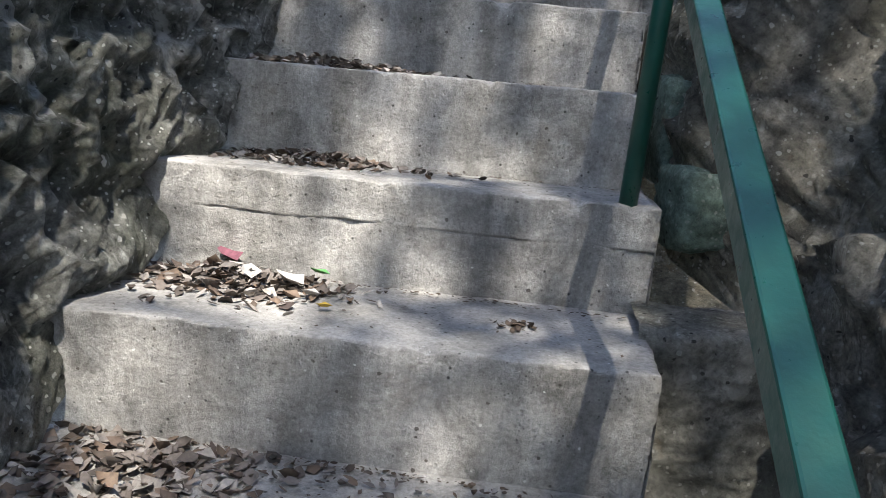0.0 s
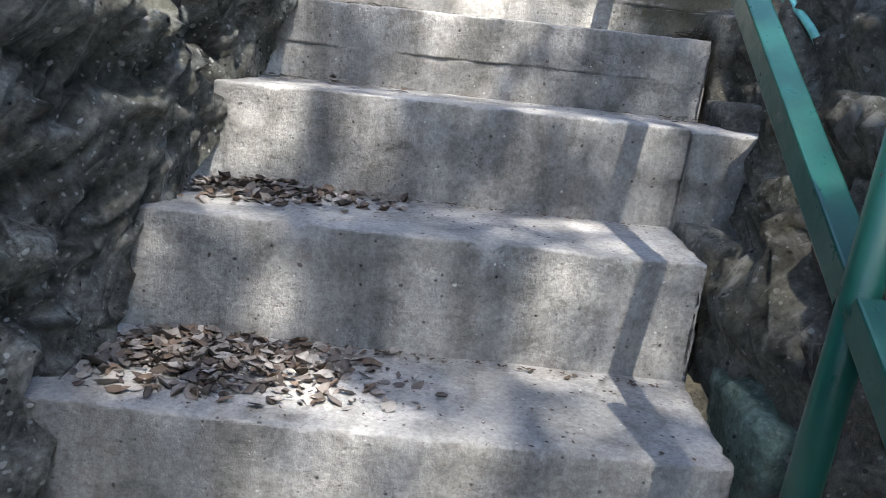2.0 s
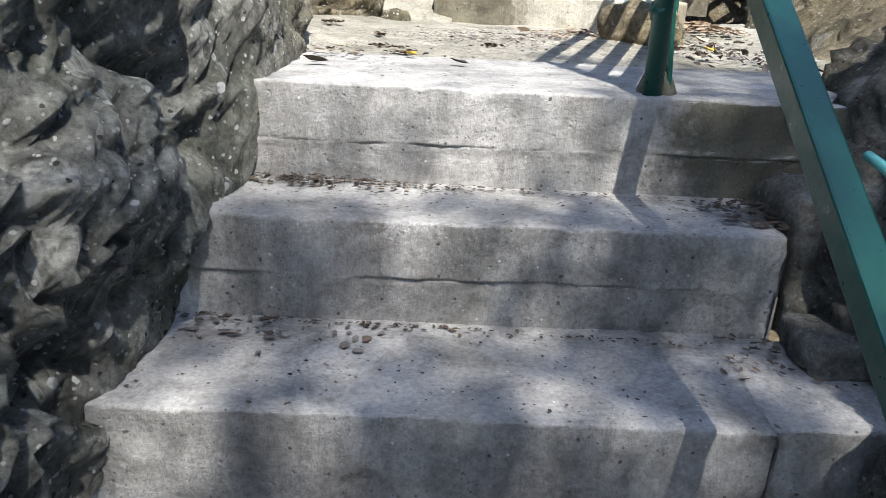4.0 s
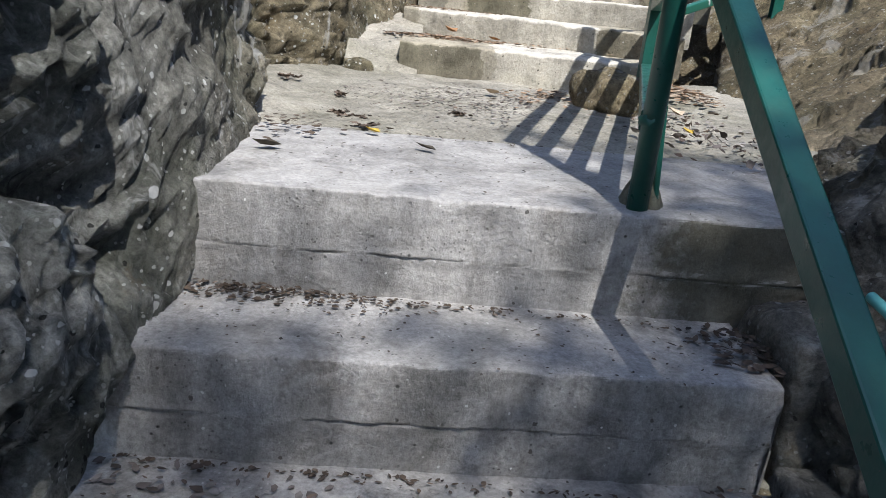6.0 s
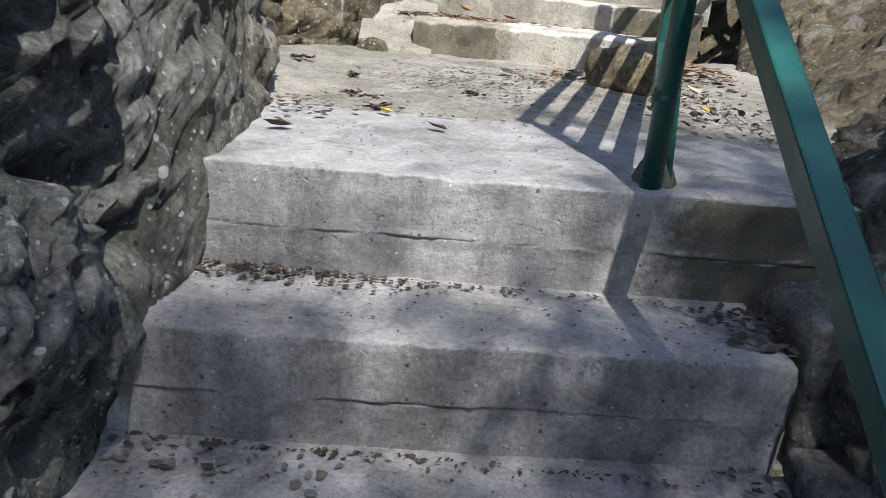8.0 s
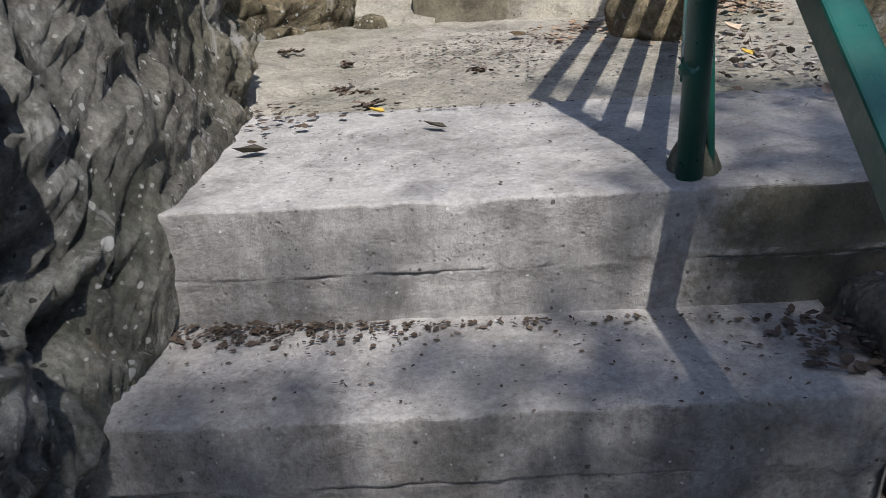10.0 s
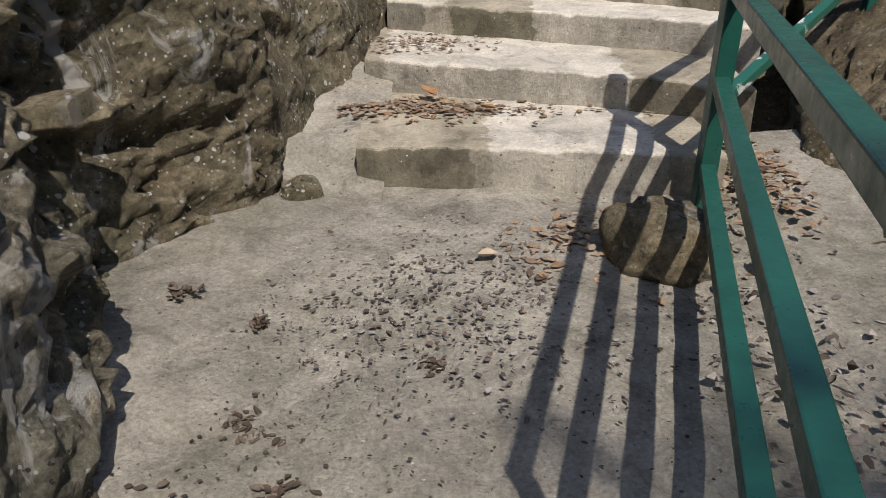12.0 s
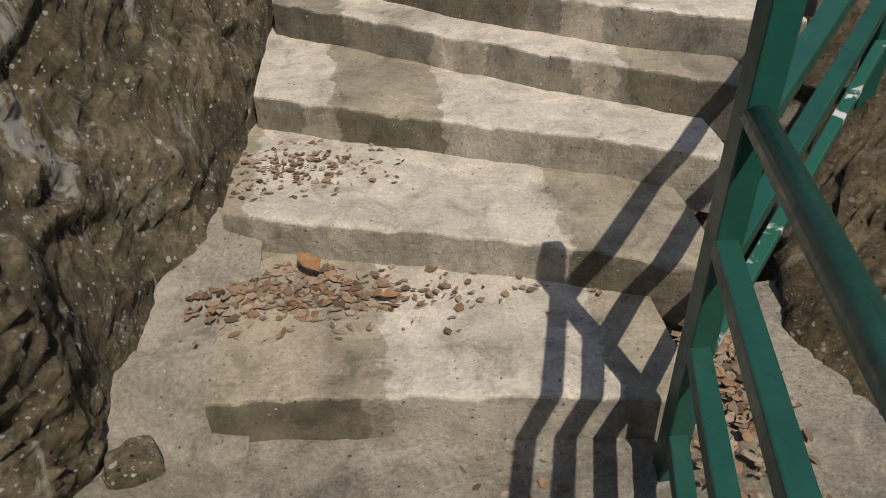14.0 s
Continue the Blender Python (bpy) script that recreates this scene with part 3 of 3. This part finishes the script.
# flat stay beside the landing's first post, and the mortar that holds the feet
def mortar(at, r, h, seed):
    def f(u, v):
        a, k = 2 * math.pi * u, 1 - v
        rr = (r * k ** 0.5 + 0.012) * (1 + 0.25 * fbm((math.cos(a), math.sin(a), seed), 1.5, 3))
        return at[0] + rr * math.cos(a), at[1] + rr * math.sin(a), at[2] - 0.02 + (h + 0.02) * v + 0.006 * fbm((rr * 30, a, seed), 2, 3)
    return grid(f, 40, 14)


stay = empty("railing_stay", up(P7, 0, 0.04, 0.02), "flat green steel stay beside the landing post", "railing stay")
place_under(stay, [part("flat_bar", bar(up(P7, -0.05, 0.045, 0.03), up(P7, 0.36, 0.01, 0.03), 0.028, 0.012), PAINT, stay, smooth=False)])
for p, r, h, lab in ((P7, 0.042, 0.055, "mossy mound of mortar round the landing post"), (P2, 0.03, 0.035, "mortar collar round the stair post"), (P8, 0.05, 0.05, "pale mortar round the square post")):
    tagged(mesh_object("mortar_mound", mortar((p.x + (0.02 if p is P7 else 0), p.y + (0.05 if p is P7 else 0.01), p.z - (0.005 if p is P7 else 0.03)), r, h, p.y), CONCRETE_DARK if p is P7 else CONCRETE), lab, "mortar")

# ---- beside the steps ----
ledge = concrete_step((1.05, 1.52), (1.75, 1.56), -0.428, -0.64, 0.32, 0, 31, left_in=0.0, uneven=0.01)
tagged(mesh_object("concrete_ledge", ledge, CONCRETE), "rough concrete ledge beside the steps", "ledge")
block = concrete_step((1.05, 0.33), (1.40, 0.31), -1.36, -1.72, 0.24, 0, 37, left_in=0.0, nose=0.02, uneven=0.012)
tagged(mesh_object("concrete_block", block, ROCK_BLOCK), "broken concrete block beside the steps", "block")
for n, (at, size, mat, turn) in enumerate([
        ((1.52, 0.50, -1.36), (0.30, 0.36, 0.30), ROCK_BLOCK, 12), ((1.25, 1.46, -0.74), (0.19, 0.16, 0.13), ROCK_BLOCK, 8), ((1.43, 1.47, -0.73), (0.2, 0.16, 0.15), ROCK_BLOCK, -6),
        ((1.22, 1.36, -0.88), (0.2, 0.2, 0.15), ROCK_EAST, 20), ((1.42, 1.4, -0.9), (0.22, 0.2, 0.16), ROCK_EAST, 0), ((1.3, 1.78, -0.41), (0.2, 0.16, 0.1), ROCK_BLOCK, 5),
        # first two are added stones plugging gaps, standing in for dark hollows
        ((1.30, 1.98, -0.30), (0.2, 0.24, 0.32), ROCK_EAST, 4), ((1.15, 1.40, -0.76), (0.12, 0.2, 0.26), ROCK_EAST, 4), ((1.19, 1.02, -0.98), (0.16, 0.3, 0.3), GREEN_STONE, 4), ((1.2, 0.72, -1.15), (0.16, 0.22, 0.2), GREEN_STONE, 14)]):
    stone("rubble_stone", at, size, n * 1.3, mat, "greenish lichened rubble stone beside the steps" if mat is GREEN_STONE else "rough grey rubble or gap-filling stone beside the steps", turn)
stone("boulder", (1.2, 3.54, 0.05), (0.27, 0.27, 0.2), 4.4, ROCK_EAST, "dark mossy boulder sitting on the landing by the post", 20, 0.35, rough=1.8)
stone("small_rock", (0.22, 3.94, 0.02), (0.13, 0.11, 0.1), 7.4, ROCK_WEST, "small mossy rock at the foot of the limestone wall", 20, 0.5)


def infill_at(u, v):
    x, y = 0.02 + 0.45 * u, 3.80 + 0.85 * v
    z = lerp([(3.8, -0.01), (3.95, 0.03), (4.1, 0.11), (4.35, 0.15), (4.55, 0.21), (4.7, 0.26)], y) + 0.12 * max(0, 0.22 - x) + 0.02 * fbm((x, y, 5), 6, 4) + 0.004 * fbm((x, y, 1), 30, 3)
    return x, y, z - (0.05 * (u - 0.8) if u > 0.8 else 0)


tagged(mesh_object("mortar_infill", grid(infill_at, 40, 70), CONCRETE_OLD), "sloping mortar fill between rock wall and curved steps", "mortar", kind="structure")

# turquoise hose end lying on the bank
hose = [(1.352, 1.95, -0.07), (1.357, 1.90, -0.078), (1.366, 1.84, -0.098), (1.374, 1.77, -0.133), (1.382, 1.71, -0.168), (1.388, 1.66, -0.205)]
tagged(mesh_object("hose", tube(hose, 0.0105, 12), HOSE), "short turquoise plastic hose lying on the rock bank", "hose")
bracket = empty("bolted_bracket", (-0.05, 3.31, 0.49), "small weathered grey slab bolted to the rock", "bracket")
pl = bar((-0.19, 3.33, 0.47), (-0.075, 3.33, 0.48), 0.12, 0.05, 0.006)
bo = tube([(-0.09, 3.31, 0.495), (-0.09, 3.31, 0.51)], 0.007, 10)
place_under(bracket, [part("plate", pl, ROCK_BLOCK, bracket, smooth=False), part("bolt", bo, STEEL, bracket)])

# ---- fallen leaves ----
def leaves_mesh(items):
    """Curled leaves from (x, y, z, length, width, heading, tilt, roll, curl)."""
    verts, faces = [], []
    for x, y, z, ln, wd, head, tilt, rl, curl in items:
        m = Matrix.Translation((x, y, z)) @ Euler((tilt, rl, head)).to_matrix().to_4x4()
        o = len(verts)
        c = curl * wd
        pts = [(0, -ln / 2, 0), (0, -ln * 0.18, -c * 0.5), (0, ln * 0.2, -c * 0.4), (0, ln / 2, c * 0.8),
               (-wd * 0.46, -ln * 0.16, c * 0.7), (-wd * 0.38, ln * 0.2, c), (wd * 0.46, -ln * 0.2, c), (wd * 0.36, ln * 0.18, c * 0.5)]
        verts += [m @ Vector(p) for p in pts]
        for f in ((0, 1, 4), (4, 1, 2, 5), (5, 2, 3), (0, 6, 1), (6, 7, 2, 1), (7, 3, 2)):
            faces.append([o + k for k in f])
    return verts, faces


def leaf_object(name, items, mat):
    me = bpy.data.meshes.new(name)
    v, f = leaves_mesh(items)
    me.from_pydata(v, [], f)
    me.materials.append(mat)
    me.polygons.foreach_set("use_smooth", [True] * len(me.polygons))
    return new(name, me)


rng = random.Random(5)


def litter(label, n, cx, cy, sx, sy, z, size, mat, heap=0.012, box=None, slope=0.0):
    items = []
    while len(items) < n:
        x, y = rng.gauss(cx, sx), rng.gauss(cy, sy)
        if box and not (box[0] < x < box[1] and box[2] < y < box[3]):
            continue
        ln = size * rng.uniform(0.3, 1.0)
        near = math.exp(-((x - cx) / sx) ** 2 - ((y - cy) / sy) ** 2)
        flat = 0.35 if size < 0.031 or mat is LITTER_BROWN else 1.0
        items.append((x, y, z + slope * (y - cy) + 0.004 + heap * near * rng.random(), ln, ln * rng.uniform(0.25, 0.85), rng.uniform(0, 6.3), rng.gauss(0, 0.3) * flat, rng.gauss(0, 0.3) * flat, rng.uniform(-0.3, 0.5) * flat))
    return tagged(leaf_object("leaf_litter", items, mat), label, "leaf litter", kind="stuff")


GREY_L, BROWN_L, BITS_L = "heap of grey-brown dead leaves on a concrete step", "brown fallen leaves on the mossy steps", "scattered dark leaf crumbs and twigs"
litter(GREY_L, 416, 0.16, -0.05, 0.14, 0.10, -1.626, 0.05, LITTER, 0.03, (-0.05, 0.62, -0.27, 0.075))
litter(GREY_L, 130, 0.45, 0.03, 0.25, 0.04, -1.626, 0.035, LITTER, 0.01, (-0.05, 1.0, -0.27, 0.075))
litter(GREY_L, 528, 0.17, 0.38, 0.13, 0.08, -1.387, 0.045, LITTER, 0.035, (-0.05, 0.55, 0.12, 0.465))
litter(GREY_L, 416, 0.22, 0.73, 0.16, 0.05, -1.141, 0.04, LITTER, 0.03, (-0.03, 0.75, 0.51, 0.80))
litter(GREY_L, 672, 0.17, 1.02, 0.15, 0.09, -0.892, 0.045, LITTER, 0.025, (-0.03, 0.6, 0.83, 1.13))
litter(GREY_L, 416, 0.15, 1.39, 0.12, 0.06, -0.651, 0.04, LITTER, 0.025, (-0.02, 0.5, 1.17, 1.46))
litter(GREY_L, 60, 0.2, 1.75, 0.14, 0.04, -0.421, 0.03, LITTER, 0.012, (0.0, 0.6, 1.5, 1.80))
litter(GREY_L, 330, 0.25, 2.07, 0.16, 0.03, -0.213, 0.018, LITTER_DARK, 0.012, (0.08, 0.7, 1.84, 2.075))
litter(BITS_L, 170, 1.17, 1.98, 0.06, 0.06, -0.213, 0.03, LITTER_DARK, 0.03, (1.02, 1.32, 1.88, 2.09))
litter(BITS_L, 90, 1.2, 1.76, 0.1, 0.05, -0.423, 0.025, LITTER_DARK, 0.02, (1.05, 1.5, 1.6, 1.86))
litter(BITS_L, 1100, 0.7, 3.42, 0.22, 0.24, 0.012, 0.02, LITTER, 0.006, (0.0, 1.35, 2.85, 3.93))
litter(BITS_L, 900, 0.6, 3.2, 0.5, 0.4, 0.006, 0.012, LITTER_DARK, 0.004, (-0.1, 1.5, 2.75, 3.93))
litter(BROWN_L, 260, 0.98, 3.66, 0.1, 0.16, 0.015, 0.038, LITTER_BROWN, 0.02, (0.8, 1.2, 3.2, 3.93))
litter(BROWN_L, 380, 0.55, 4.34, 0.16, 0.07, 0.156, 0.045, LITTER_BROWN, 0.012, (0.3, 1.0, 4.15, 4.5))
litter(BROWN_L, 260, 0.55, 4.8, 0.15, 0.08, 0.27, 0.03, LITTER_BROWN, 0.006, (0.36, 0.9, 4.6, 5.0))
litter(BROWN_L, 90, 0.9, 4.28, 0.25, 0.05, 0.16, 0.03, LITTER_BROWN, 0.01, (0.5, 1.5, 4.1, 4.4))
litter(BROWN_L, 520, 1.56, 4.02, 0.09, 0.18, 0.045, 0.045, LITTER_BROWN, 0.03, (1.42, 1.75, 3.6, 4.4))
litter(BITS_L, 260, 1.4, 3.1, 0.14, 0.35, 0.015, 0.035, LITTER, 0.015, (1.15, 1.7, 2.5, 3.9))
litter(BITS_L, 60, 0.17, 2.62, 0.06, 0.08, 0.006, 0.03, LITTER_DARK, 0.02, (0.1, 0.4, 2.4, 2.8))
# crumbs swept against each riser, and grit over the treads
for i in range(3, len(STEPS)):
    a, b, top, _ = STEPS[i]
    back = STEPS[i + 1][0][1] if i + 1 < len(STEPS) else 2.7
    right = min(b[0], 1.15)
    n = 130 if i < 10 else 60
    litter(BITS_L, n, (a[0] + right) / 2, back - 0.012, 0.4, 0.008, top + 0.001, 0.017, LITTER_DARK, 0.006, (a[0] + 0.02, right - 0.02, a[1] + 0.03, back))
    litter(BITS_L, 130, (a[0] + right) / 2, (a[1] + back) / 2, 0.4, 0.12, top, 0.011, LITTER_DARK, 0.0, (a[0] + 0.02, right - 0.02, a[1] + 0.02, back))
# single leaves and clots that can be told apart
for lab, mat, x, y, z, ln, w, head in [
        ("pale grey dead leaf lying on a step", LEAF_PALE, 0.22, 0.36, -1.36, 0.075, 0.05, 0.4), ("pale grey dead leaf lying on a step", LEAF_PALE, 0.31, 0.35, -1.362, 0.08, 0.06, 1.2),
        ("pale grey dead leaf lying on a step", LEAF_PALE, 0.37, 0.31, -1.375, 0.045, 0.035, 2.0), ("small green leaf fallen on a step", LEAF_GREEN, 0.35, 0.44, -1.36, 0.05, 0.028, 1.6),
        ("yellow fallen leaf on a step", LEAF_YELLOW, 0.42, 0.24, -1.378, 0.04, 0.025, 2.4), ("purple withered leaf on a step", LEAF_RED, 0.13, 0.45, -1.35, 0.08, 0.06, 0.9),
        ("yellow fallen leaf on the slab", LEAF_YELLOW, 0.40, 2.66, 0.006, 0.045, 0.026, 1.2), ("pale tan leaf on the landing", LEAF_TAN, 0.76, 3.52, 0.03, 0.07, 0.045, 2.2),
        ("pale tan leaf on the landing", LEAF_TAN, 1.42, 3.45, 0.03, 0.08, 0.05, 0.3), ("yellow leaf on the landing edge", LEAF_YELLOW, 1.33, 3.02, 0.03, 0.05, 0.03, 0.3),
        ("brown leaf on the curved step", LEAF_BROWN, 0.60, 4.42, 0.19, 0.09, 0.06, 0.7), ("brown leaf on the curved step", LEAF_BROWN, 0.8, 4.28, 0.175, 0.06, 0.035, 1.7),
        ("dark withered leaf on the slab", LEAF_DARK, 0.54, 2.51, 0.006, 0.06, 0.022, 1.1), ("dark withered leaf on the slab", LEAF_DARK, 0.19, 2.37, 0.008, 0.07, 0.04, 2.1)]:
    tagged(leaf_object("fallen_leaf", [(x, y, z + 0.004, ln, w, head, 0.1, 0.08, 0.22)], mat), lab, "leaf")
for n, (x, y, z, r) in enumerate([(0.33, 2.89, 0.0, 0.035), (0.27, 2.93, 0.0, 0.03), (0.38, 2.75, 0.0, 0.035), (0.06, 3.33, 0.04, 0.04), (0.24, 3.25, 0.01, 0.025), (0.80, 0.31, -1.387, 0.035), (0.63, 3.1, 0.005, 0.03)]):
    items = [(x + rng.gauss(0, r * 0.5), y + rng.gauss(0, r * 0.5), z + rng.random() * 0.006, rng.uniform(0.012, 0.03), 0.014, rng.uniform(0, 6), rng.gauss(0, 0.25), rng.gauss(0, 0.25), 0.2) for _ in range(22)]
    tagged(leaf_object("leaf_clump", items, LITTER_DARK), "dark clot of rotted leaves on the concrete", "leaf litter", group="rotted leaf clots")

# ---- the unseen tree, added to shade the lower steps ----
def canopy():
    g = random.Random(11)
    sun_up = Vector((0.195, -0.66, 1.0))
    items, centres = [], []
    for i in range(16):
        for j in range(18):
            gx, gy = -3.6 + 0.54 * (i + g.uniform(-0.35, 0.35)), -6.3 + 0.54 * (j + g.uniform(-0.35, 0.35))
            # unseen crown: clumps thickened or thinned along the sun line to shape the shade
            near = gy - (0.6 if 0.8 < gx < 1.5 else 0.0) + (0.2 if gx < 0.05 else 0.0)
            if g.random() < lerp(SHADE, near) * (0.75 if gx < 0.0 and gy > 0.6 else 1.0):
                centres.append(Vector((gx, gy, -0.4)) + sun_up * g.uniform(7.5, 10.5))
    for c in centres:
        r = g.uniform(0.26, 0.46)
        for _ in range(int(640 * r)):
            p = c + Vector((g.gauss(0, r * 0.55), g.gauss(0, r * 0.55), g.gauss(0, r * 0.4)))
            ln = g.uniform(0.07, 0.14)
            items.append((p.x, p.y, p.z, ln, ln * 0.5, g.uniform(0, 6.3), g.gauss(0, 0.6), g.gauss(0, 0.6), 0.15))
    # two unseen leaf clusters added on the sun line to shade the western rock's foot
    for gx, gy in ((-0.08, -0.42), (-0.34, -0.2)):
        c = Vector((gx, gy, -0.4)) + sun_up * 9.0
        for _ in range(230):
            p = c + Vector((g.gauss(0, 0.2), g.gauss(0, 0.2), g.gauss(0, 0.15)))
            ln = g.uniform(0.07, 0.14)
            items.append((p.x, p.y, p.z, ln, ln * 0.5, g.uniform(0, 6.3), g.gauss(0, 0.6), g.gauss(0, 0.6), 0.15))
    return items, centres


SHADE = [(-6.5, 0.97), (0.0, 0.95), (1.85, 1.0), (2.15, 0.5), (2.45, 0.08), (2.75, 0.06), (3.2, 0.03)]
items, centres = canopy()
tree = empty("tree", (5.4, -9.0, -3.0), "tall unseen broadleaf tree with an open leafy crown", "tree")
obs = [leaf_object("crown", items, CROWN)]
obs[0].parent = tree
root, fork = Vector((5.4, -9.0, -3.4)), Vector((4.0, -7.6, 5.4))


def limb(p, q, r0, r1, seed, n=9, sides=9):
    bm = bmesh.new()
    rows = []
    for i in range(n + 1):
        k = i / n
        c = p.lerp(q, k) + Vector((fbm((k, seed, 0), 2, 2), fbm((k, seed, 5), 2, 2), 0)) * 0.25 * math.sin(k * math.pi)
        r = r0 + (r1 - r0) * k
        rows.append([bm.verts.new(c + Vector((math.cos(2 * math.pi * j / sides), math.sin(2 * math.pi * j / sides), 0)) * r * (1 + 0.15 * fbm((j, k * 4, seed), 1, 2))) for j in range(sides)])
    for a, b in zip(rows, rows[1:]):
        for j in range(sides):
            bm.faces.new((a[j], a[(j + 1) % sides], b[(j + 1) % sides], b[j]))
    bm.faces.new(rows[-1])
    return bm


obs.append(part("trunk", limb(root, fork, 0.26, 0.15, 1), BARK, tree))
for i, c in enumerate(centres[::12]):
    obs.append(part("limb", limb(fork, c, 0.07, 0.015, i + 2), BARK, tree))
place_under(tree, obs)

# ---- unseen foliage added downslope and on both sides to block low skylight ----
def sky_blocking_leaves():
    g = random.Random(23)
    out = []
    for _ in range(420):
        side = g.random()
        if side < 0.5:
            c = Vector((g.uniform(-9, 10), g.uniform(-13, -7.5), g.uniform(-4.5, 5.0)))
        elif side < 0.75:
            c = Vector((g.uniform(-9, -4.5), g.uniform(-7, 9), g.uniform(0.5, 6.0)))
        else:
            c = Vector((g.uniform(5.0, 9.5), g.uniform(-6, 9), g.uniform(0.5, 6.0)))
        for _ in range(42):
            p = c + Vector((g.gauss(0, 0.55), g.gauss(0, 0.55), g.gauss(0, 0.45)))
            ln = g.uniform(0.22, 0.42)
            out.append((p.x, p.y, p.z, ln, ln * 0.55, g.uniform(0, 6.3), g.gauss(0, 0.7), g.gauss(0, 0.7), 0.15))
    return out


tagged(leaf_object("woodland", sky_blocking_leaves(), CROWN), "unseen green foliage added down the slope to block low skylight", "woodland", kind="stuff")
